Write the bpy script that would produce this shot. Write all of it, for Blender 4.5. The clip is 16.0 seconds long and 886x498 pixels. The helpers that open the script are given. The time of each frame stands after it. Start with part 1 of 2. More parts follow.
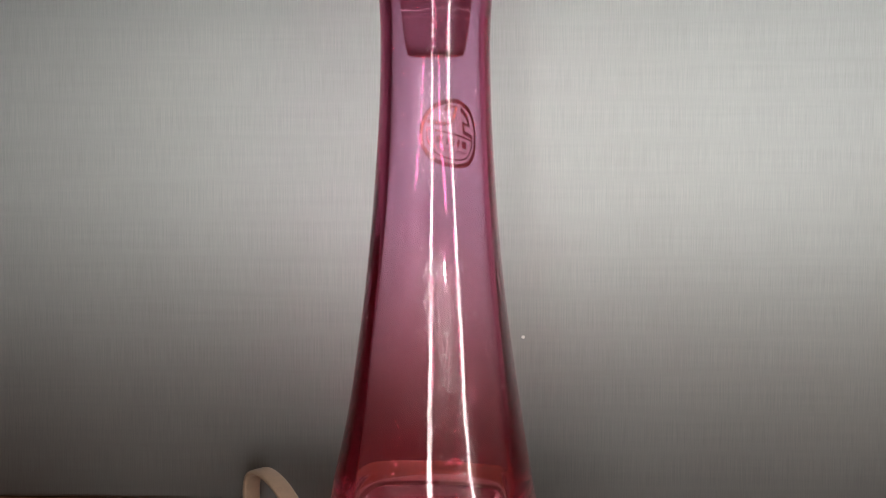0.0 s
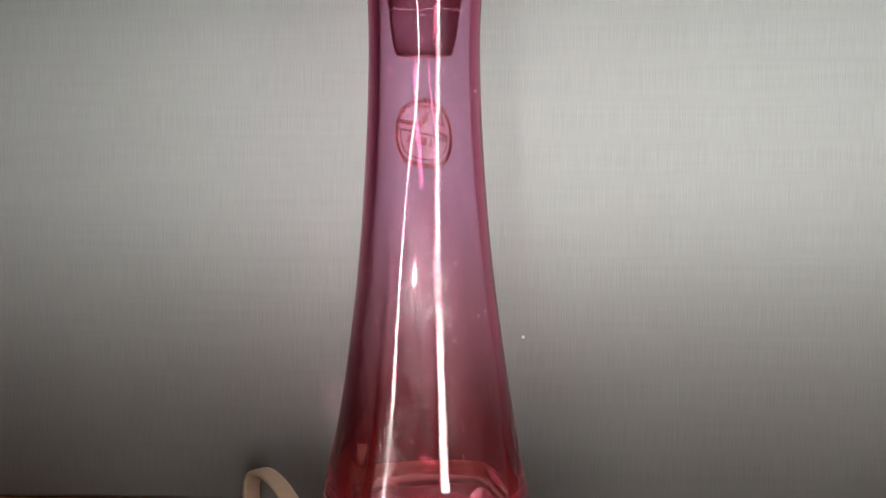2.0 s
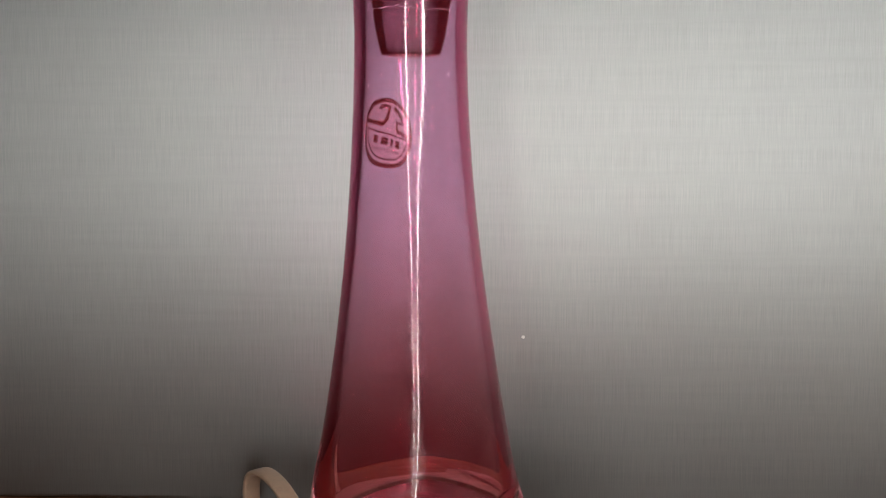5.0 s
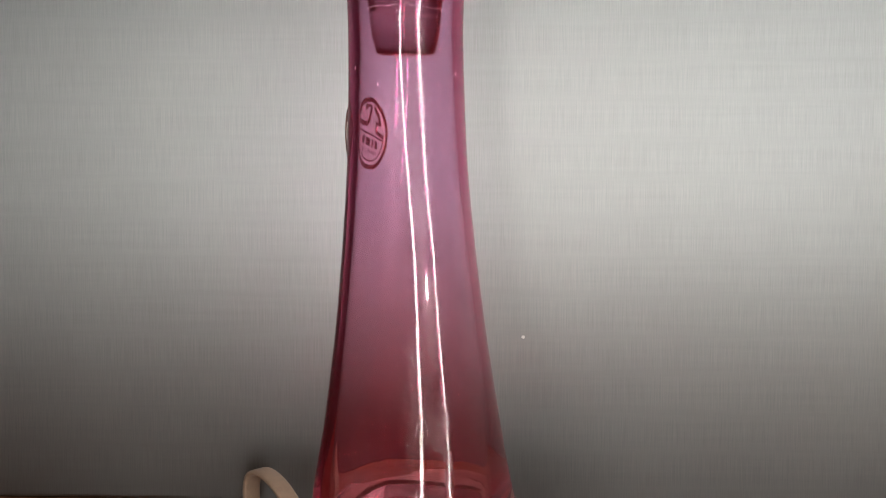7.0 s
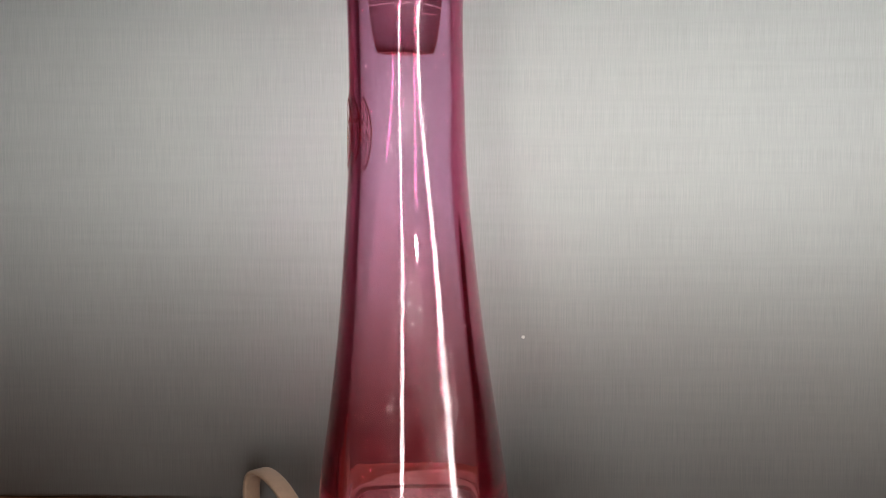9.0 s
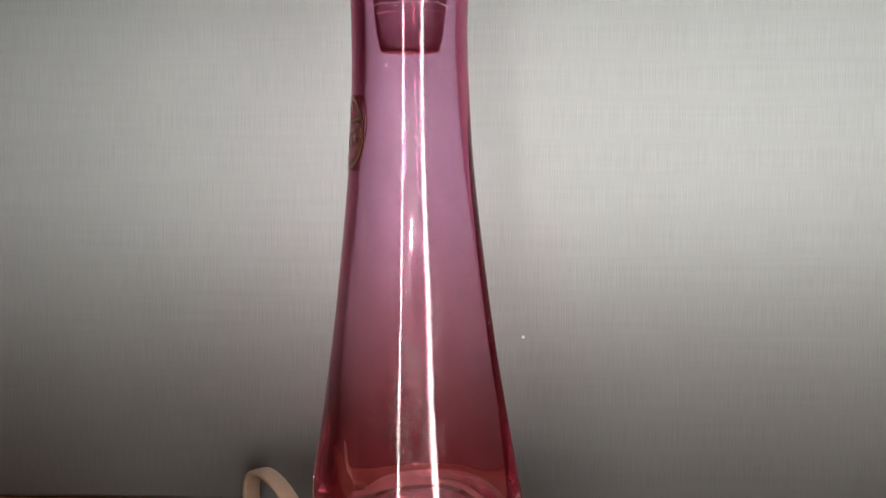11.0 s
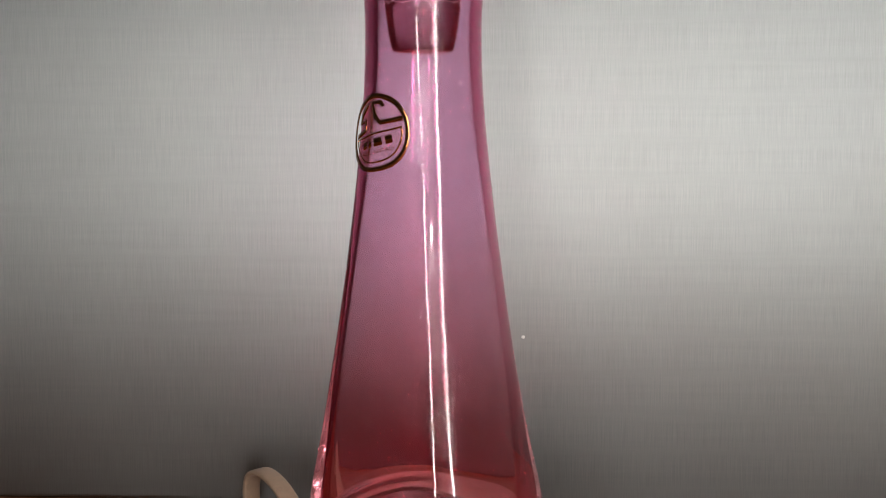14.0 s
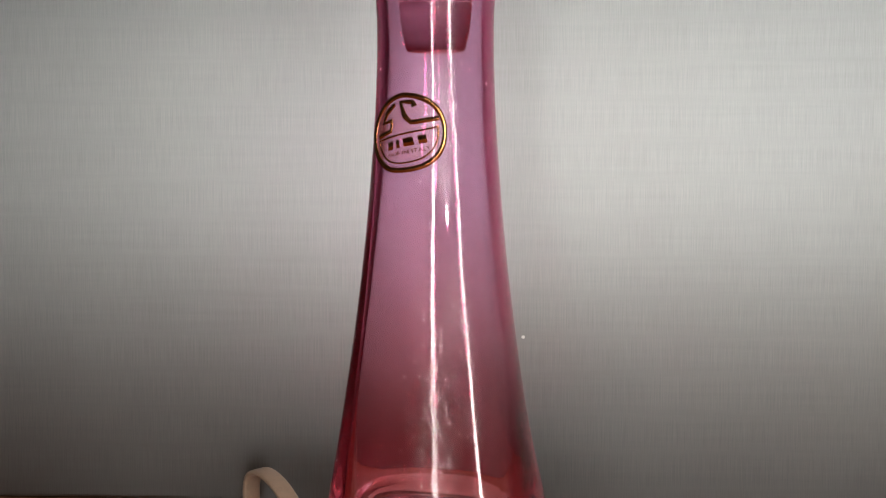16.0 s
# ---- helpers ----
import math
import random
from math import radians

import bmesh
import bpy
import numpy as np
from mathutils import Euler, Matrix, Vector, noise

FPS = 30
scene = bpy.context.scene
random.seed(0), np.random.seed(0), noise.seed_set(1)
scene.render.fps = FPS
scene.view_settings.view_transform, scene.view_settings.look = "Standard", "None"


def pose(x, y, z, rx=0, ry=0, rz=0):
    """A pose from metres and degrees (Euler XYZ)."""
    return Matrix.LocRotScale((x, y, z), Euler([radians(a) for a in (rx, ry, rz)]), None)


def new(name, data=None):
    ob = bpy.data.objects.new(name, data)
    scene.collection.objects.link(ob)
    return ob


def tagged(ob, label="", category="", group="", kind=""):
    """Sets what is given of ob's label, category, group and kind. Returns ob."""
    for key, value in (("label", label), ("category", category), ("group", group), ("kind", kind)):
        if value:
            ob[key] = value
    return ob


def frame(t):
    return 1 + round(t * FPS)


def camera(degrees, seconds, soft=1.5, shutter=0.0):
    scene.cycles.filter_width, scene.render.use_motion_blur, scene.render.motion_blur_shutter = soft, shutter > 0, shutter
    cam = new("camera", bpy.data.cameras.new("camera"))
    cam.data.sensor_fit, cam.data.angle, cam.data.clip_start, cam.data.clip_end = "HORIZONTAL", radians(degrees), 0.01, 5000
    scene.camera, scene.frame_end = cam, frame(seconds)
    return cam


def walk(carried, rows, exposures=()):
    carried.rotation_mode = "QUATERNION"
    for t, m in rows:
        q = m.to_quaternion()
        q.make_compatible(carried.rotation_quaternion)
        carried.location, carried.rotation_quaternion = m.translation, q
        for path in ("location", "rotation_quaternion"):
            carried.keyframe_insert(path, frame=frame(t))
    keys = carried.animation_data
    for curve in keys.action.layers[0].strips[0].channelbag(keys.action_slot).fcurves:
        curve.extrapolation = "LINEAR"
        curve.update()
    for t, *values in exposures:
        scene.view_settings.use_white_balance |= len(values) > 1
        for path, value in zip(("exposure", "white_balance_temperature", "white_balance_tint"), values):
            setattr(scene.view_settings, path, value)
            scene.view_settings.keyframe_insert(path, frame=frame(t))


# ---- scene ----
# The camera stands still on a table in front of a glass decanter that turns on a small turntable.
EYE_X, EYE_Y, EYE_Z, PITCH = 0.0017, -0.36, 0.151, 5.85
cam = camera(43.8, 16.0, soft=1.0)
walk(cam, [(0.0, pose(EYE_X, EYE_Y, EYE_Z, 90 - PITCH)), (16.0, pose(EYE_X, EYE_Y, EYE_Z, 90 - PITCH))],
     exposures=[(0.0, -0.06), (4.0, -0.06), (6.5, 0.05), (16.0, 0.05)])

WALL_Y = 0.105          # front of the panel behind the decanter
TABLE_Z = -0.009
PANEL_YAW = 2.6          # the panel stands a little askew
PANEL_LEAN = 1.1         # and leans back a little
PLATTER_Z = 0.018       # top of the turntable
TURN = 10.767            # degrees a second, counter-clockwise from above
BAR_GLOW = 40.0
FLASH_WATTS = 1.6

# ---- world and lamps ----
world = bpy.data.worlds.new("world")
scene.world = world
world.use_nodes = True
world.node_tree.nodes["Background"].inputs[0].default_value = (0.5, 0.52, 0.55, 1)
world.node_tree.nodes["Background"].inputs[1].default_value = 0.02

flash = bpy.data.lights.new("flash_lamp", "POINT")
flash.energy, flash.color, flash.shadow_soft_size = FLASH_WATTS, (1.0, 0.97, 0.92), 0.0045
flash_ob = new("flash_lamp", flash)
flash_ob.matrix_world = pose(0.031, -0.362, EYE_Z - 0.006)


# ---- materials ----
def material(name):
    mat = bpy.data.materials.new(name)
    mat.use_nodes = True
    tree = mat.node_tree
    return mat, tree, tree.nodes["Principled BSDF"]


def node(tree, kind, **inputs):
    made = tree.nodes.new(kind)
    for key, value in inputs.items():
        made.inputs[key.replace("_", " ")].default_value = value
    return made


def coords(tree, scale):
    tex, mapping = tree.nodes.new("ShaderNodeTexCoord"), tree.nodes.new("ShaderNodeMapping")
    mapping.inputs["Scale"].default_value = scale
    tree.links.new(tex.outputs["Object"], mapping.inputs["Vector"])
    return mapping.outputs["Vector"]


def grain(tree, scale, detail=3.0, rough=0.6):
    made = node(tree, "ShaderNodeTexNoise", Scale=1.0, Detail=detail, Roughness=rough)
    tree.links.new(coords(tree, scale), made.inputs["Vector"])
    return made.outputs["Fac"]


def ramp(tree, value, stops):
    made = tree.nodes.new("ShaderNodeValToRGB")
    for i, (at, colour) in enumerate(stops):
        element = made.color_ramp.elements[i] if i < 2 else made.color_ramp.elements.new(at)
        element.position, element.color = at, (*colour, 1)
    tree.links.new(value, made.inputs["Fac"])
    return made.outputs["Color"]


def span(tree, value, low, high, start=0.3, end=0.7):
    made = tree.nodes.new("ShaderNodeMapRange")
    for key, number in (("From Min", start), ("From Max", end), ("To Min", low), ("To Max", high)):
        made.inputs[key].default_value = number
    tree.links.new(value, made.inputs["Value"])
    return made.outputs["Result"]


def relief(tree, shader, value, strength, distance):
    made = node(tree, "ShaderNodeBump", Strength=strength, Distance=distance)
    tree.links.new(value, made.inputs["Height"])
    tree.links.new(made.outputs["Normal"], shader.inputs["Normal"])
    return made


def blend(tree, a, b, how, fac=1.0):
    made = tree.nodes.new("ShaderNodeMix")
    made.data_type, made.blend_type = "RGBA", how
    made.inputs["Factor"].default_value = fac
    tree.links.new(a, made.inputs[6])
    tree.links.new(b, made.inputs[7])
    return made.outputs[2]


def brushed_panel():
    """Satin silver-grey panel with fine upright brushing and a faint cross weave."""
    mat, tree, p = material("brushed_panel")
    fine = grain(tree, (3200, 3200, 60), 2.0, 0.6)
    weave = grain(tree, (14, 14, 330), 3.0, 0.65)
    cloud = grain(tree, (9, 9, 7), 4.0, 0.6)
    base = ramp(tree, fine, [(0.29, (0.167, 0.171, 0.168)), (0.71, (0.196, 0.201, 0.198))])
    tone = ramp(tree, cloud, [(0.3, (0.92, 0.92, 0.92)), (0.7, (1.0, 1.0, 0.99))])
    cross = ramp(tree, weave, [(0.3, (0.945, 0.945, 0.945)), (0.7, (1.0, 1.0, 1.0))])
    colour = blend(tree, blend(tree, base, tone, "MULTIPLY"), cross, "MULTIPLY")
    tree.nodes.remove(p)
    metal = node(tree, "ShaderNodeBsdfAnisotropic", Anisotropy=-0.45)
    metal.distribution = "BECKMANN"
    tangent = tree.nodes.new("ShaderNodeTangent")
    tangent.direction_type, tangent.axis = "RADIAL", "Z"
    tree.links.new(tangent.outputs[0], metal.inputs["Tangent"])
    tree.links.new(colour, metal.inputs["Color"])
    tree.links.new(span(tree, cloud, 0.465, 0.495), metal.inputs["Roughness"])
    relief(tree, metal, fine, 0.07, 0.0003)
    tree.links.new(metal.outputs[0], tree.nodes["Material Output"].inputs["Surface"])
    return mat


def brown_wood():
    mat, tree, p = material("brown_wood")
    rings = grain(tree, (4, 60, 60), 5.0, 0.65)
    pores = grain(tree, (30, 900, 900), 2.0, 0.5)
    base = ramp(tree, rings, [(0.3, (0.25, 0.088, 0.036)), (0.7, (0.40, 0.150, 0.063))])
    dark = ramp(tree, pores, [(0.35, (0.7, 0.66, 0.62)), (0.6, (1, 1, 1))])
    tree.links.new(blend(tree, base, dark, "MULTIPLY"), p.inputs["Base Color"])
    tree.links.new(span(tree, rings, 0.35, 0.5), p.inputs["Roughness"])
    relief(tree, p, pores, 0.2, 0.0004)
    return mat


def plain(name, colour, roughness, metallic=0.0, scale=120.0, depth=0.0002, spread=0.12):
    mat, tree, p = material(name)
    value = grain(tree, (scale, scale, scale), 4.0, 0.6)
    low, high = tuple(c * (1 - spread) for c in colour), tuple(min(1, c * (1 + spread)) for c in colour)
    tree.links.new(ramp(tree, value, [(0.3, low), (0.7, high)]), p.inputs["Base Color"])
    tree.links.new(span(tree, value, roughness * 0.85, roughness * 1.15), p.inputs["Roughness"])
    p.inputs["Metallic"].default_value = metallic
    relief(tree, p, value, 0.3, depth)
    return mat


def tinted_glass(name, through_tint, shine_tint, waves=0.00012, smear=0.0, ior=1.5, cloud=0.0, foot_tint=None, swirl=(90, 90, 28)):
    """Coloured glass: what passes and what is mirrored inside it take its tints. Slow waves in the skin, smears of touch."""
    mat = bpy.data.materials.new(name)
    mat.use_nodes = True
    tree = mat.node_tree
    tree.nodes.remove(tree.nodes["Principled BSDF"])
    bend = node(tree, "ShaderNodeBsdfRefraction", Color=(*through_tint, 1), Roughness=0.0, IOR=ior)
    shine = node(tree, "ShaderNodeBsdfAnisotropic", Color=(*shine_tint, 1), Roughness=0.008)
    fresnel = node(tree, "ShaderNodeFresnel", IOR=ior)
    mix = tree.nodes.new("ShaderNodeMixShader")
    tree.links.new(fresnel.outputs["Fac"], mix.inputs[0])
    tree.links.new(bend.outputs[0], mix.inputs[1])
    tree.links.new(shine.outputs[0], mix.inputs[2])
    # ruby-coloured glass scatters a little red light in its body
    ruby = node(tree, "ShaderNodeBsdfDiffuse", Color=(0.85, 0.035, 0.075, 1))
    body_mix = tree.nodes.new("ShaderNodeMixShader")
    body_mix.inputs[0].default_value = cloud
    tree.links.new(mix.outputs[0], body_mix.inputs[1])
    tree.links.new(ruby.outputs[0], body_mix.inputs[2])
    tree.links.new(body_mix.outputs[0], tree.nodes["Material Output"].inputs["Surface"])
    slow = grain(tree, swirl, 2.0, 0.5)
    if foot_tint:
        # violet pink neck, redder foot: reddening of light in thick glass, put into tint
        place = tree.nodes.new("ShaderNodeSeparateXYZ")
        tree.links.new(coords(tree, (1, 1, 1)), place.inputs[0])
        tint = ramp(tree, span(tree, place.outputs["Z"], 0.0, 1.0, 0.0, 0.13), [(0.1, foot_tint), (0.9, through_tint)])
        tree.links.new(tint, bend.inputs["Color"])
    bump = node(tree, "ShaderNodeBump", Strength=0.5, Distance=waves)
    tree.links.new(slow, bump.inputs["Height"])
    for shader in (bend, shine, fresnel):
        tree.links.new(bump.outputs["Normal"], shader.inputs["Normal"])
    if smear:
        # greasy touch marks scatter a share of the mirrored light
        spots = grain(tree, (60, 60, 24), 4.0, 0.65)
        ridges = grain(tree, (900, 900, 500), 2.0, 0.5)
        haze = node(tree, "ShaderNodeBsdfAnisotropic", Color=(*shine_tint, 1), Roughness=0.2)
        rough = node(tree, "ShaderNodeBump", Strength=0.6, Distance=0.0003)
        tree.links.new(ridges, rough.inputs["Height"])
        tree.links.new(rough.outputs["Normal"], haze.inputs["Normal"])
        both = tree.nodes.new("ShaderNodeMixShader")
        tree.links.new(span(tree, spots, 0.02, smear, 0.45, 0.7), both.inputs[0])
        tree.links.new(shine.outputs[0], both.inputs[1])
        tree.links.new(haze.outputs[0], both.inputs[2])
        tree.links.new(both.outputs[0], mix.inputs[2])
    return mat


def glow(name, colour, strength):
    mat, tree, p = material(name)
    p.inputs["Base Color"].default_value = (0.8, 0.8, 0.8, 1)
    p.inputs["Emission Color"].default_value = (*colour, 1)
    p.inputs["Emission Strength"].default_value = strength
    return mat


def gold_print():
    mat, tree, p = material("gold_print")
    value = grain(tree, (700, 700, 700), 3.0, 0.6)
    tree.links.new(ramp(tree, value, [(0.3, (0.30, 0.120, 0.040)), (0.7, (0.50, 0.22, 0.080))]), p.inputs["Base Color"])
    p.inputs["Metallic"].default_value = 1.0
    tree.links.new(span(tree, value, 0.12, 0.24), p.inputs["Roughness"])
    return mat


def clear_film():
    """A clear plastic sticker: mostly see-through, faintly milky."""
    mat, tree, p = material("clear_film")
    p.inputs["Base Color"].default_value = (0.32, 0.12, 0.085, 1)
    p.inputs["Roughness"].default_value = 0.25
    value = grain(tree, (300, 300, 300), 3.0, 0.6)
    tree.links.new(span(tree, value, 0.17, 0.24), p.inputs["Alpha"])
    return mat


PANEL = brushed_panel()
WOOD = brown_wood()
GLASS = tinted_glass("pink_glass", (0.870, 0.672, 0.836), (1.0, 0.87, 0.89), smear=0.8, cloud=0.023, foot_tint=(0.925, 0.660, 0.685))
INNER_GLASS = tinted_glass("pink_glass_inside", (0.99, 0.965, 0.98), (0.72, 0.26, 0.36), 0.0002)
STOPPER_GLASS = tinted_glass("stopper_glass", (0.80, 0.63, 0.68), (0.85, 0.35, 0.35), 0.0005, smear=0.45, swirl=(50, 50, 330))
GOLD, FILM = gold_print(), clear_film()
PLATTER = plain("tan_platter", (0.46, 0.30, 0.25), 0.4)
DARK_PLASTIC = plain("dark_plastic", (0.04, 0.04, 0.042), 0.4)
CREAM = plain("cream_plastic", (0.28, 0.195, 0.135), 0.5, 0.0, 260.0)
PAINT = plain("room_paint", (0.13, 0.12, 0.115), 0.8, 0.0, 14.0, 0.001, 0.06)
CEILING_PAINT = plain("ceiling_paint", (0.30, 0.28, 0.26), 0.85, 0.0, 14.0, 0.001, 0.05)
FLOOR_PAINT = plain("floor_boards", (0.12, 0.08, 0.055), 0.5, 0.0, 8.0, 0.001, 0.2)
BAR_LIGHT = glow("led_diffuser", (1.0, 0.98, 0.95), BAR_GLOW * 0.95)
BRIGHT_BAR_LIGHT = glow("bright_led_diffuser", (1.0, 0.98, 0.95), BAR_GLOW * 0.98)


# ---- building helpers ----
def mesh_of(name, bm, mat, smooth=True):
    data = bpy.data.meshes.new(name)
    bm.normal_update()
    bm.to_mesh(data)
    bm.free()
    data.materials.append(mat)
    for poly in data.polygons:
        poly.use_smooth = smooth
    return data


def part(name, bm, mat, parent, label="", smooth=True, at=None):
    ob = new(name, mesh_of(name, bm, mat, smooth))
    ob.parent = parent
    if at is not None:
        ob.matrix_basis = at
    return tagged(ob, label)


def slab(lo, hi, bevel=0.0):
    bm = bmesh.new()
    size = [b - a for a, b in zip(lo, hi)]
    middle = [(a + b) / 2 for a, b in zip(lo, hi)]
    bmesh.ops.create_cube(bm, size=1, matrix=Matrix.Translation(middle) @ Matrix.Diagonal((*size, 1)))
    if bevel:
        bmesh.ops.bevel(bm, geom=bm.edges[:], offset=bevel, segments=3, affect="EDGES", profile=0.6)
    return bm


def rings(loops, closed=True):
    """A skin over a row of loops with equally many points. Loops of one point close it."""
    bm = bmesh.new()
    made = [[bm.verts.new(p) for p in loop] for loop in loops]
    for a, b in zip(made, made[1:]):
        n = max(len(a), len(b))
        for i in range(n if closed else n - 1):
            j = (i + 1) % n
            if len(a) == 1:
                bm.faces.new((a[0], b[j], b[i]))
            elif len(b) == 1:
                bm.faces.new((a[i], a[j], b[0]))
            else:
                bm.faces.new((a[i], a[j], b[j], b[i]))
    bmesh.ops.recalc_face_normals(bm, faces=bm.faces[:])
    return bm


def lathe(profile, count=64):
    """A body of revolution about z, from (radius, height) pairs."""
    loops = []
    for r, z in profile:
        if r == 0:
            loops.append([(0, 0, z)])
        else:
            loops.append([(r * math.cos(2 * math.pi * i / count), r * math.sin(2 * math.pi * i / count), z) for i in range(count)])
    return rings(loops)


def smooth_line(xs, ys):
    """A gentle curve through a few design stations (monotone cubic)."""
    xs, ys = np.array(xs, float), np.array(ys, float)
    d = np.diff(ys) / np.diff(xs)
    m = np.concatenate(([d[0]], (d[:-1] + d[1:]) / 2, [d[-1]]))

    def at(x):
        x = float(np.clip(x, xs[0], xs[-1]))
        i = int(np.clip(np.searchsorted(xs, x) - 1, 0, len(xs) - 2))
        w = xs[i + 1] - xs[i]
        t = (x - xs[i]) / w
        return float((2 * t ** 3 - 3 * t ** 2 + 1) * ys[i] + (t ** 3 - 2 * t ** 2 + t) * w * m[i]
                     + (3 * t ** 2 - 2 * t ** 3) * ys[i + 1] + (t ** 3 - t ** 2) * w * m[i + 1])
    return at


# ---- the room ----
wall_back = tagged(new("wall_north", mesh_of("wall_north", slab((-0.36, 0.0, TABLE_Z + 0.001), (0.36, 0.02, 0.95), 0.002), PANEL, False)),
                   "satin silver-grey brushed metal panel behind the table", "wall", kind="structure")
wall_back.matrix_world = pose(0, WALL_Y, 0, -PANEL_LEAN, 0, -PANEL_YAW)
for name, lo, hi in (("wall_beyond", (-1.0, WALL_Y + 0.30, -0.75), (1.0, WALL_Y + 0.40, 1.75)), ("wall_south", (-1.0, -2.5, -0.75), (1.0, -2.4, 1.75)), ("wall_west", (-1.1, -2.5, -0.75), (-1.0, WALL_Y + 0.40, 1.75)),
                     ("wall_east", (1.0, -2.5, -0.75), (1.1, WALL_Y + 0.40, 1.75))):
    tagged(new(name, mesh_of(name, slab(lo, hi), PAINT, False)), "plain grey painted room wall", "wall", kind="structure")
tagged(new("ceiling", mesh_of("ceiling", slab((-1.1, -2.5, 1.75), (1.1, WALL_Y + 0.40, 1.85)), CEILING_PAINT, False)),
       "plain off-white ceiling", "ceiling", kind="structure")
tagged(new("floor", mesh_of("floor", slab((-1.1, -2.5, -0.85), (1.1, WALL_Y + 0.40, -0.75)), FLOOR_PAINT, False)),
       "dark brown floor under the table", "floor", kind="structure")

# ---- table ----
table = tagged(new("table"), "dark reddish-brown wooden table against the panel", "table")
part("tabletop", slab((-0.75, -0.85, -0.03), (0.75, WALL_Y + 0.20, TABLE_Z), 0.003), WOOD, table)
for x in (-0.68, 0.68):
    for y in (-0.78, 0.05):
        part("leg", slab((x - 0.03, y - 0.03, -0.75), (x + 0.03, y + 0.03, -0.03), 0.004), WOOD, table)

# ---- two upright light bars beside the camera ----
def light_bar(x, y, turn, size, light, low, half):
    thing = tagged(new("light_bar"), "upright white light bar on a round dark foot", "lamp", "light bars beside the camera")
    thing.matrix_world = pose(x, y, TABLE_Z, 0, 0, turn)
    part("foot", lathe([(0, 0), (0.05, 0), (0.05, 0.008), (0.046, 0.012), (0.012, 0.014), (0, 0.014)], 40), DARK_PLASTIC, thing)
    part("housing", slab((-half - 0.004, -0.020, 0.014), (half + 0.004, 0.0, 0.62), 0.004), DARK_PLASTIC, thing)
    part("diffuser", slab((-half, 0.0005, low), (half, 0.012, 0.612), 0.004), light, thing, "glowing white diffuser")
    for piece in thing.children:
        piece.data.transform(Matrix.Diagonal((size, 1, size, 1)))
    return thing


light_bar(-0.097, -0.536, -10, 0.68, BAR_LIGHT, 0.026, 0.020)
light_bar(0.335, -0.682, 26, 0.95, BRIGHT_BAR_LIGHT, 0.025, 0.0345)

# ---- turntable ----
turntable = tagged(new("turntable"), "small round tan turntable under the decanter", "turntable")
part("base", lathe([(0, TABLE_Z), (0.039, TABLE_Z), (0.041, TABLE_Z + 0.002), (0.041, 0.011), (0.039, 0.013), (0, 0.013)], 72), DARK_PLASTIC, turntable, "dark base")
platter = part("platter", lathe([(0, 0.0135), (0.0430, 0.0135), (0.0445, 0.015), (0.0445, 0.0165), (0.0430, 0.018), (0, 0.018)], 72),
               PLATTER, turntable, "tan platter")

# ---- decanter ----
# Four-sided glass body that turns round towards the neck. Heights are above its base, in metres.
HEIGHT = 0.1985
STATIONS = [-0.0032, 0.0135, 0.0403, 0.0666, 0.0945, 0.1221, 0.1459, 0.1678, 0.1775]
FACES = [       # facing, flatness, breadth
    (86.1, 22.6, smooth_line(STATIONS, [0.00734, 0.00683, 0.00583, 0.00488, 0.00354, 0.00264, 0.00188, 0.00144, 0.00129])),
    (178.4, 8.7, smooth_line(STATIONS, [0.00835, 0.00830, 0.00732, 0.00587, 0.00477, 0.00344, 0.00219, 0.00172, 0.00201])),
    (257.3, 18.0, smooth_line(STATIONS, [0.01044, 0.00803, 0.00607, 0.00504, 0.00414, 0.00291, 0.00150, 0.00129, 0.00166])),
    (356.3, 39.2, smooth_line(STATIONS, [0.00563, 0.00525, 0.00433, 0.00391, 0.00298, 0.00204, 0.00143, 0.00129, 0.00114])),
]
EDGES = [       # facing, softness, breadth of the rounded edge after each face
    (132.2, 6.0, smooth_line(STATIONS, [0.00176, 0.00252, 0.00242, 0.00222, 0.00225, 0.00259, 0.00318, 0.00351, 0.00345])),
    (217.8, 6.0, smooth_line(STATIONS, [0.00009, 0.00006, 0.00005, 0.00005, 0.00079, 0.00166, 0.00250, 0.00269, 0.00269])),
    (306.8, 6.0, smooth_line(STATIONS, [0.00261, 0.00408, 0.00399, 0.00362, 0.00345, 0.00316, 0.00312, 0.00305, 0.00319])),
    (401.2, 6.0, smooth_line(STATIONS, [0.00123, 0.00005, 0.00028, 0.00064, 0.00087, 0.00176, 0.00303, 0.00345, 0.00334])),
]
SHIFT_X = smooth_line(STATIONS, [0.00032, -0.00034, -0.00001, 0.00002, -0.00010, -0.00017, -0.00019, -0.00013, -0.00011])      # it leans a little to one side
SHIFT_Y = smooth_line(STATIONS, [-0.00144, 0.00071, 0.00111, 0.00151, 0.00194, 0.00231, 0.00248, 0.00268, 0.00268])
WALL = smooth_line([0.0, 0.02, 0.05, 0.09, 0.14, 0.2], [0.0086, 0.0064, 0.0040, 0.0034, 0.0036, 0.0038])       # thickness of the glass

SIDES = 192
ANGLES = np.arange(SIDES) * 2 * np.pi / SIDES
WAVES = np.fft.fftfreq(SIDES, 1 / SIDES)


def bump(facing, power):
    """A share of bend gathered round one direction, of mean one."""
    share = np.exp(power * (np.cos(ANGLES - math.radians(facing)) - 1))
    return share / share.mean()


BENDS = [(bump(facing, power), line) for facing, power, line in FACES + EDGES]
SHARP = [bump(facing, 16) for facing, _, _ in FACES]


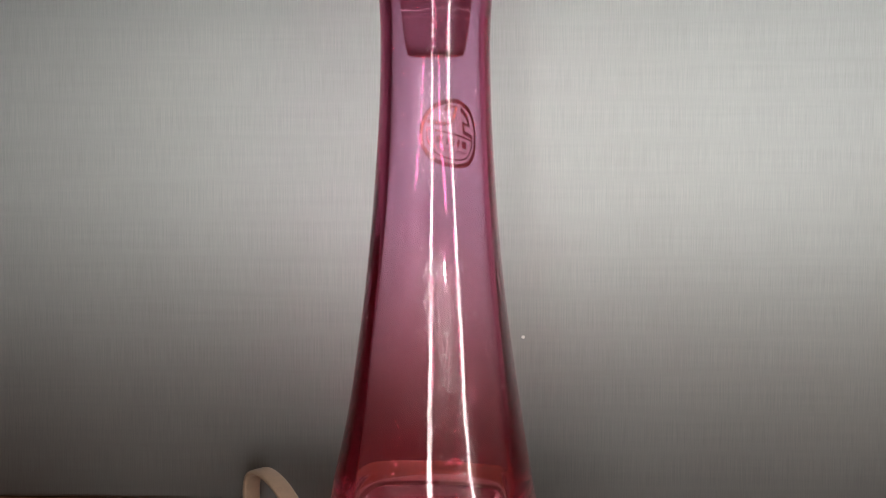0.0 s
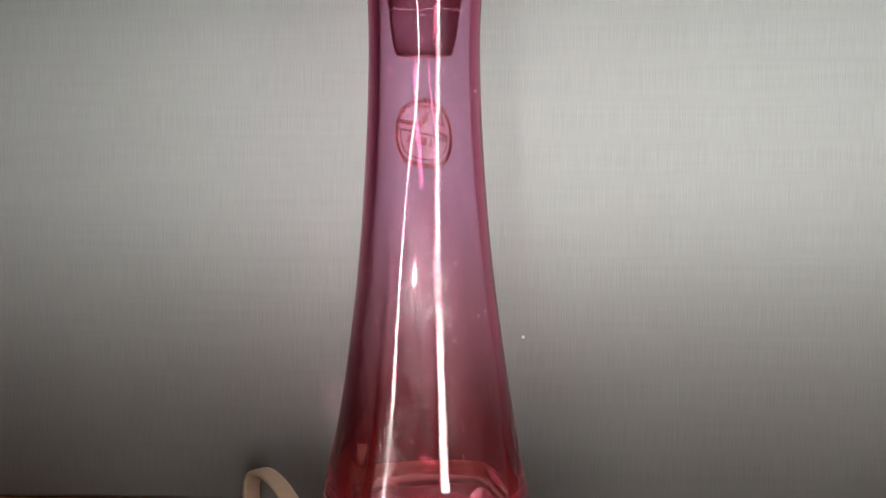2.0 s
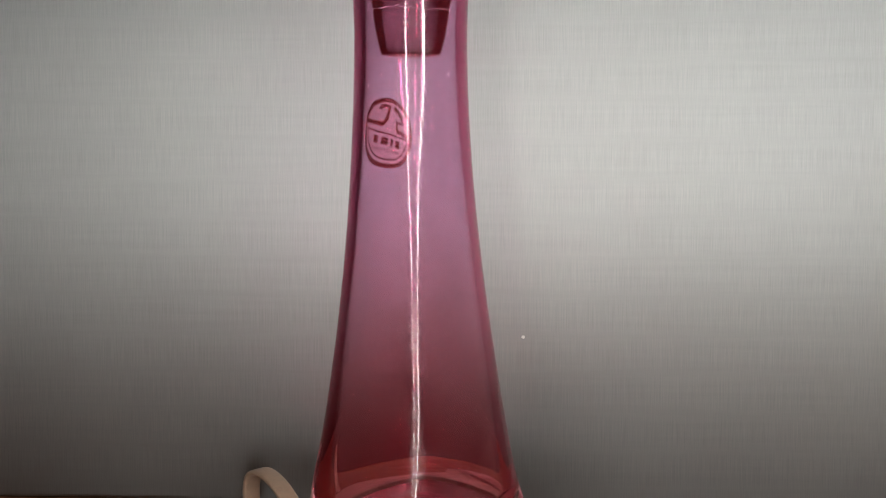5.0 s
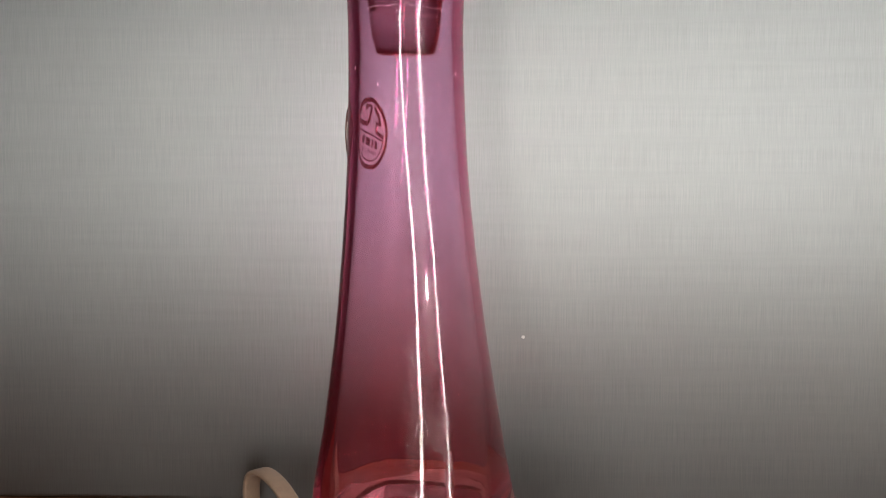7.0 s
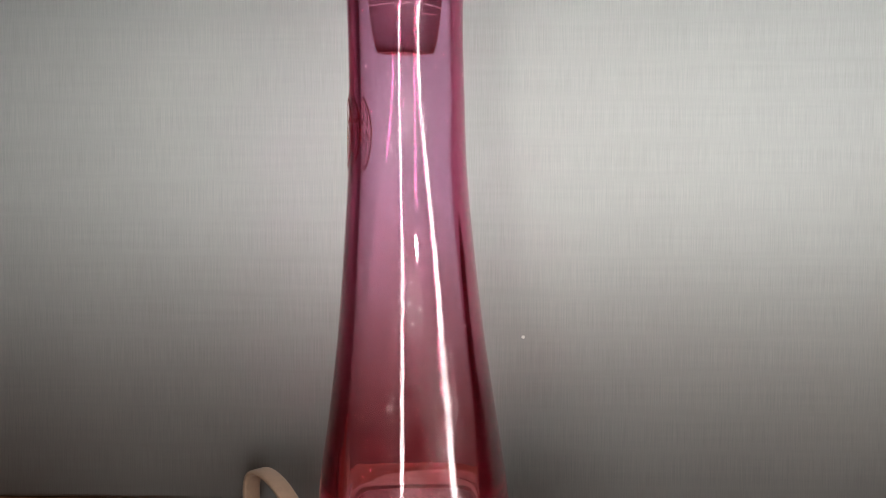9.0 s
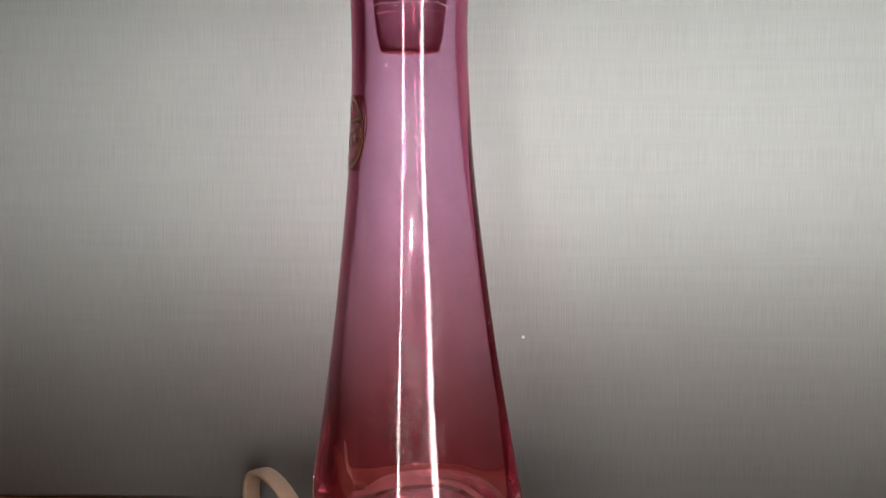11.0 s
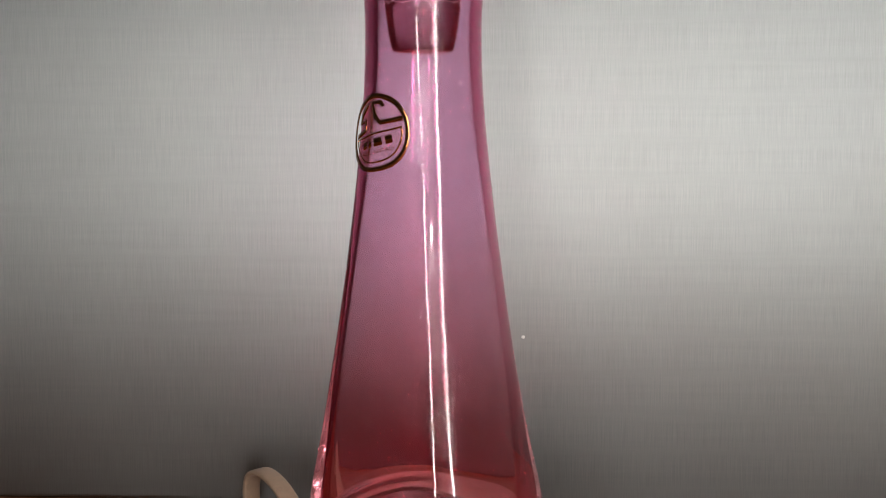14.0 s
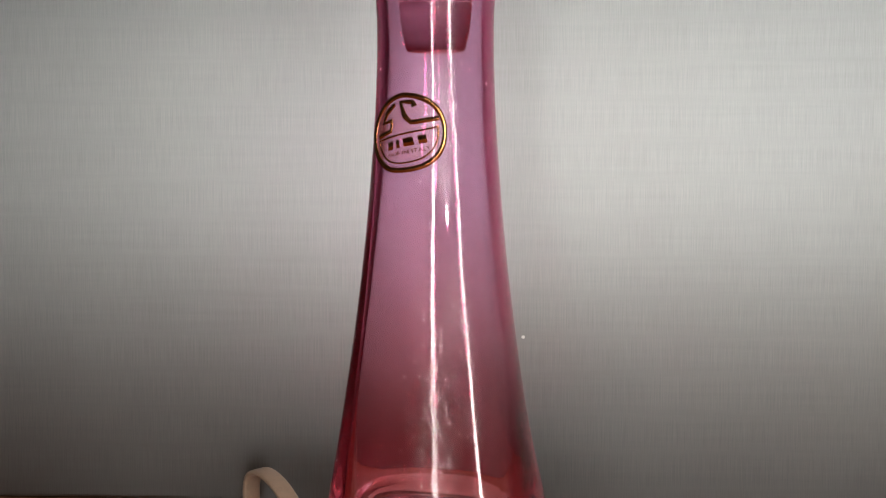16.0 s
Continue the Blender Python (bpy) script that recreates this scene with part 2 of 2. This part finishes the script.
def section(bend):
    """A rounded outline from its radius of bend, by the direction that each point faces."""
    far = np.fft.fft(bend)
    far = np.where(np.abs(WAVES) == 1, 0, far / np.where(np.abs(WAVES) == 1, 1, 1 - WAVES ** 2))
    h, dh = np.fft.ifft(far).real, np.fft.ifft(far * 1j * WAVES).real
    return h * np.cos(ANGLES) - dh * np.sin(ANGLES), h * np.sin(ANGLES) + dh * np.cos(ANGLES)


def body_bend(z):
    return sum(max(0.00003, line(z)) * share for share, line in BENDS)


def outline(z, inset=0.0):
    return section(body_bend(z) - inset)


def raised(x, y, z, scale=1.0):
    return [(a * scale + SHIFT_X(z), b * scale + SHIFT_Y(z), z) for a, b in zip(x.tolist(), y.tolist())]


def hollow_ring(z, wall, scale=1.0):
    """The hollow follows the outside, a wall's thickness in, with its corners kept round."""
    bend = body_bend(z)
    inner = np.maximum(bend - wall, 0.0016)
    return raised(*section(inner * (bend.mean() - wall) / inner.mean()), z, scale)


def square_ring(z, half, round_share):
    """A nearly square ring of half breadth half, for the stopper."""
    edge = half * round_share
    return raised(*section(edge + sum(2 * (half - edge) / (2 * math.pi) * k for k in SHARP)), z)


def skin(phi, z, inset=0.0):
    x, y = outline(z, inset)
    at = phi / (2 * math.pi) % 1 * SIDES
    i, t = int(at), at - int(at)
    j = (i + 1) % SIDES
    return (x[i] * (1 - t) + x[j] * t + SHIFT_X(z), y[i] * (1 - t) + y[j] * t + SHIFT_Y(z), z)


def ring_at(z, inset=0.0, scale=1.0):
    return raised(*outline(z, inset), z, scale)


decanter = tagged(new("decanter"), "tall rose-pink glass decanter with a square flared base, turning slowly", "decanter")


def decanter_body():
    loops = [[(0, 0, 0.002)], ring_at(0.0012, 0, 0.55), ring_at(0.0, 0, 0.80), ring_at(0.0, 0, 0.93), ring_at(0.0012, 0, 0.98)]
    loops += [ring_at(z) for z in np.linspace(0.004, HEIGHT - 0.002, 84)]
    loops += [ring_at(HEIGHT - 0.0006, 0.0007), ring_at(HEIGHT, 0.0018), ring_at(HEIGHT, 0.0030), hollow_ring(HEIGHT - 0.0008, 0.0036)]
    top, floor = 0.017, 0.0048        # the hollow ends in a rounded bowl
    loops += [hollow_ring(z, WALL(z)) for z in np.linspace(HEIGHT - 0.002, top, 66)]
    for k in np.linspace(0, 1, 26)[1:-1]:
        u = math.sin(k * math.pi / 2)
        z = top - (top - floor) * u
        loops.append(hollow_ring(z, WALL(z), (1 - u ** 3) ** (1 / 3)))
    loops.append([(SHIFT_X(floor), SHIFT_Y(floor), floor)])
    return rings(loops)


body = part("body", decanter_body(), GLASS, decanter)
body.data.materials.append(INNER_GLASS)
body.visible_shadow = False        # hollow clear glass lets the light of the lamps through
inside_start = SIDES * 92      # faces of the base, outer skin and lip come first
for i, poly in enumerate(body.data.polygons):
    poly.material_index = 1 if i >= inside_start else 0


def stopper():
    """A nearly square plug with a rounded foot, a grip above the lip."""
    z0 = 0.1592
    prof = [(0.0080, 0.0, 0.8), (0.0086, 0.0002, 0.8), (0.0090, 0.0007, 0.8), (0.0095, 0.0026, 0.8), (0.0101, 0.0060, 0.75), (0.0106, 0.0110, 0.7),
            (0.0109, 0.0150, 0.7), (0.0111, 0.0165, 0.7), (0.0114, 0.0175, 0.65), (0.0117, 0.0270, 0.6), (0.0117, 0.0385, 0.6), (0.0120, 0.0397, 0.6),
            (0.0150, 0.0405, 0.7), (0.0165, 0.0450, 0.7), (0.0160, 0.0510, 0.7), (0.0125, 0.0580, 0.8), (0.0060, 0.0615, 0.9)]
    loops = [square_ring(z + z0, half, share) for half, z, share in prof]
    return rings([[(SHIFT_X(z0), SHIFT_Y(z0), z0 + 0.0008)]] + loops + [[(SHIFT_X(z0), SHIFT_Y(z0), z0 + 0.062)]])


part("stopper", stopper(), STOPPER_GLASS, decanter, "solid pink glass stopper").visible_shadow = False


def wet_line(z, half, seed):
    """A thin wavering bead of liquid round the stopper."""
    dice = random.Random(seed)
    loops, wander = [], 0.0
    x, y = section(half * 0.7 + sum(2 * half * 0.3 / (2 * math.pi) * k for k in SHARP))
    for i in range(SIDES):
        wander = 0.82 * wander + dice.uniform(-0.00036, 0.00036)
        out = Vector((x[i], y[i], 0)).normalized()
        middle = Vector((x[i] + SHIFT_X(z), y[i] + SHIFT_Y(z), z + wander))
        thick = 0.00003 + 0.00013 * dice.random() ** 2
        loops.append([(middle + thick * (out * math.cos(a) + Vector((0, 0, 1)) * math.sin(a)))[:] for a in np.linspace(0, 2 * math.pi, 6, endpoint=False)])
    return rings(loops + [loops[0]])


WET = plain("wet_bead", (0.52, 0.40, 0.42), 0.12, 0.1)
part("wet_line", wet_line(0.1735, 0.0110, 3), WET, decanter, "thin wavering bead of liquid round the stopper")

# ---- sticker ----
MARK_PHI, MARK_Z, MARK_R, MARK_TILT = math.radians(73.0), 0.1340, 0.0121, math.radians(14)
MARK_BEND = 0.0200


def on_glass(u, v, lift):
    """A point of the sticker, u across and v up from its middle, laid on the glass."""
    a = u * math.cos(MARK_TILT) - v * math.sin(MARK_TILT)
    b = u * math.sin(MARK_TILT) + v * math.cos(MARK_TILT)
    bent = Vector(skin(MARK_PHI + a / MARK_BEND, MARK_Z + b, -lift))
    flat = Vector(skin(MARK_PHI, MARK_Z + b, -lift)) + Vector((-math.sin(MARK_PHI), math.cos(MARK_PHI), 0)) * float(a)
    return bent.lerp(flat, 0.35 * min(1.0, abs(float(a)) / 0.008))[:]      # the stiff foil lifts a little at its sides


def patch(outline, lift, thick=0.00006):
    """A thin printed piece: strips of (inner, outer) point pairs in sticker space, wrapped on the glass."""
    loops = []
    for (u0, v0), (u1, v1) in outline:
        loops.append([on_glass(u0, v0, lift), on_glass(u1, v1, lift), on_glass(u1, v1, lift + thick), on_glass(u0, v0, lift + thick)])
    return rings(loops)


def arc(r0, r1, start, end, n=48):
    return [((r0 * math.cos(a), r0 * math.sin(a)), (r1 * math.cos(a), r1 * math.sin(a))) for a in np.linspace(math.radians(start), math.radians(end), n)]


def stroke(points, width, n=8):
    """A bar of even width along a broken line."""
    out, pts = [], [Vector(p) for p in points]
    for i, p in enumerate(pts):
        d = (pts[min(i + 1, len(pts) - 1)] - pts[max(i - 1, 0)]).normalized()
        side = Vector((-d.y, d.x)) * width / 2
        out.append(((p + side)[:], (p - side)[:]))
    fine = []
    for (a, b), (c, d) in zip(out, out[1:]):
        for k in range(n):
            t = k / n
            fine.append((tuple(Vector(a).lerp(Vector(c), t)), tuple(Vector(b).lerp(Vector(d), t))))
    return fine + [out[-1]]


def join(pieces):
    bm = bmesh.new()
    for piece in pieces:
        data = bpy.data.meshes.new("piece")
        piece.to_mesh(data)
        piece.free()
        bm.from_mesh(data)
        bpy.data.meshes.remove(data)
    return bm


R = MARK_R
disc = [[on_glass(0, 0, 0.00012)]]
for r in np.linspace(0.1, 1, 10):
    disc.append([on_glass(R * r * math.cos(a), R * r * math.sin(a), 0.00012) for a in np.linspace(0, 2 * math.pi, 64, endpoint=False)])
disc.append([on_glass(R * math.cos(a), R * math.sin(a), 0.00006) for a in np.linspace(0, 2 * math.pi, 64, endpoint=False)])
sticker = part("sticker", rings(disc), FILM, decanter, "round clear sticker with gold print")
part("border", patch(arc(R * 0.865, R * 0.995, 0, 360, 97), 0.00013), GOLD, sticker, "gold ring")
part("lower_frame", join([patch(arc(R * 0.735, R * 0.775, 183, 357, 60), 0.00013),
                          patch(stroke([(-R * 0.77, -R * 0.03), (R * 0.77, -R * 0.03)], R * 0.045, 24), 0.00013)]), GOLD, sticker, "thin gold frame")
part("emblem", join([patch(stroke([(-0.14 * R, 0.76 * R), (-0.42 * R, 0.60 * R), (-0.55 * R, 0.37 * R), (-0.29 * R, 0.38 * R), (-0.32 * R, 0.13 * R), (-0.76 * R, 0.07 * R)], 0.125 * R), 0.00013),
                     patch(stroke([(0.38 * R, 0.58 * R), (0.35 * R, 0.70 * R), (0.06 * R, 0.76 * R), (0.13 * R, 0.38 * R), (0.24 * R, 0.21 * R), (0.84 * R, 0.17 * R)], 0.125 * R), 0.00013)]),
     GOLD, sticker, "two angular gold strokes")
for x, w in ((-0.36, 0.17), (-0.13, 0.08), (0.10, 0.20), (0.37, 0.16)):
    part("print_bar", patch(stroke([(x * R - w * R / 2, -0.25 * R), (x * R + w * R / 2, -0.25 * R)], 0.21 * R, 8), 0.00013), GOLD, sticker, "plain gold bar")


def small_print(text, size, v):
    """Lettering from the built-in font, bent onto the glass."""
    curve = bpy.data.curves.new("small_print", "FONT")
    curve.body, curve.size, curve.align_x, curve.align_y = text, size, "CENTER", "CENTER"
    ob = new("small_print", curve)
    data = bpy.data.meshes.new_from_object(ob.evaluated_get(bpy.context.evaluated_depsgraph_get()))
    bpy.data.objects.remove(ob)
    bpy.data.curves.remove(curve)
    bm = bmesh.new()
    bm.from_mesh(data)
    bpy.data.meshes.remove(data)
    for vert in bm.verts:
        vert.co = on_glass(vert.co.x, vert.co.y + v, 0.00018)
    return bm


part("small_print", small_print("MADE IN ITALY", 0.0017, -0.50 * R), GOLD, sticker, "small gold lettering")

for piece in (sticker, *sticker.children):
    piece.visible_shadow = False        # thin clear film on clear glass


# ---- specks on the glass and on the panel ----
DUST = plain("dark_dust", (0.05, 0.03, 0.03), 0.8)
SPARKLE = plain("seed_bubble", (0.85, 0.68, 0.70), 0.06, 0.6)
PALE = plain("pale_speck", (0.45, 0.45, 0.43), 0.7)


def speck(centre, radius, squash=0.5, seed=1):
    bm = bmesh.new()
    bmesh.ops.create_icosphere(bm, subdivisions=2, radius=radius)
    dice = random.Random(seed)
    for v in bm.verts:
        v.co = v.co * dice.uniform(0.75, 1.25)
        v.co.y *= squash
    bmesh.ops.translate(bm, verts=bm.verts[:], vec=centre)
    return bm


for n, (phi, z, r) in enumerate(((53, 0.108, 0.00030), (200, 0.1165, 0.00030), (246, 0.172, 0.00028), (238, 0.160, 0.00022), (96, 0.071, 0.00022))):
    part("dust_speck", speck(skin(math.radians(phi), z), r, 1.0, n), DUST, decanter, "tiny dark dust speck")
# pale half-metal specks added low on the glass for its sparkles of light
dice = random.Random(4)
for n in range(26):
    z = 0.010 + 0.075 * dice.random() ** 1.6
    part("seed_bubble", speck(skin(dice.uniform(0, 2 * math.pi), z, 0.0002), dice.uniform(0.00016, 0.00034), 1.0, n), SPARKLE, decanter, "tiny bright speck on the glass, in place of a sparkle")
for n, (phi, z) in enumerate(((20, 0.1535), (128, 0.1545), (165, 0.1490), (262, 0.1525), (320, 0.1475))):
    bead = speck((0, 0, 0), 0.00022, 1.0, n + 40)
    bmesh.ops.transform(bead, matrix=Matrix.Translation(skin(math.radians(phi), z, WALL(z) - 0.0001)) @ Matrix.Diagonal((0.8, 0.8, 2.6, 1)), verts=bead.verts[:])
    part("droplet", bead, WET, decanter, "tiny drop of liquid inside the neck")
tagged(new("paint_speck", mesh_of("paint_speck", speck((0.0360, WALL_Y + 0.0012 - 0.0360 * math.tan(math.radians(PANEL_YAW)), 0.0656), 0.0008, 0.3, 9), PALE)),
       "tiny pale speck stuck on the metal panel", "speck")


# ---- looped flat strap on the table ----
def strap():
    """A flat cream strap that rises in a narrow arch and runs down to the table."""
    stations = [0, 0.2, 0.36, 0.48, 0.62, 0.8, 1.0]
    line = smooth_line(stations, [-0.0800, -0.0800, -0.0775, -0.0725, -0.0655, -0.0560, -0.0420])
    depth = smooth_line(stations, [0.098, 0.097, 0.092, 0.085, 0.076, 0.063, 0.045])
    rise = smooth_line(stations, [TABLE_Z + 0.0014, 0.0026, 0.0099, 0.0125, 0.0106, 0.0034, TABLE_Z + 0.0014])

    def spot(t):
        t = min(1, max(0, t))
        return Vector((line(t), depth(t), rise(t)))

    wide, thick = 0.0041, 0.0012
    loops = []
    for i in range(61):
        t = i / 60
        p, q, o = spot(t), spot(t + 0.01), spot(t - 0.01)
        along = (q - o).normalized()
        side = along.cross(Vector((0.70, 0.71, 0.0))).normalized()
        broad = side.cross(along).normalized()
        loop = []
        for k in range(16):
            a = 2 * math.pi * k / 16
            cu, sv = math.cos(a), math.sin(a)
            loop.append(p + broad * wide * math.copysign(abs(cu) ** 0.45, cu) + side * thick * math.copysign(abs(sv) ** 0.6, sv))
        loops.append(loop)
    return rings([[sum((Vector(v) for v in loops[0]), Vector()) / 16]] + loops + [[sum((Vector(v) for v in loops[-1]), Vector()) / 16]])


tagged(new("strap", mesh_of("strap", strap(), CREAM)), "looped flat cream plastic strap lying on the table", "strap")


# ---- what moves ----
def motions():
    steps = [0.5 * i for i in range(33)]
    centre = Vector((-0.00059, 0.00780, PLATTER_Z))
    rows = []
    for t in steps:
        turn = pose(0, 0, 0, 0, 0, TURN * t)
        rows.append((t, turn @ Matrix.Translation(centre)))
    walk(decanter, rows)
    walk(platter, [(t, pose(0, 0, 0, 0, 0, TURN * t)) for t in steps])


motions()
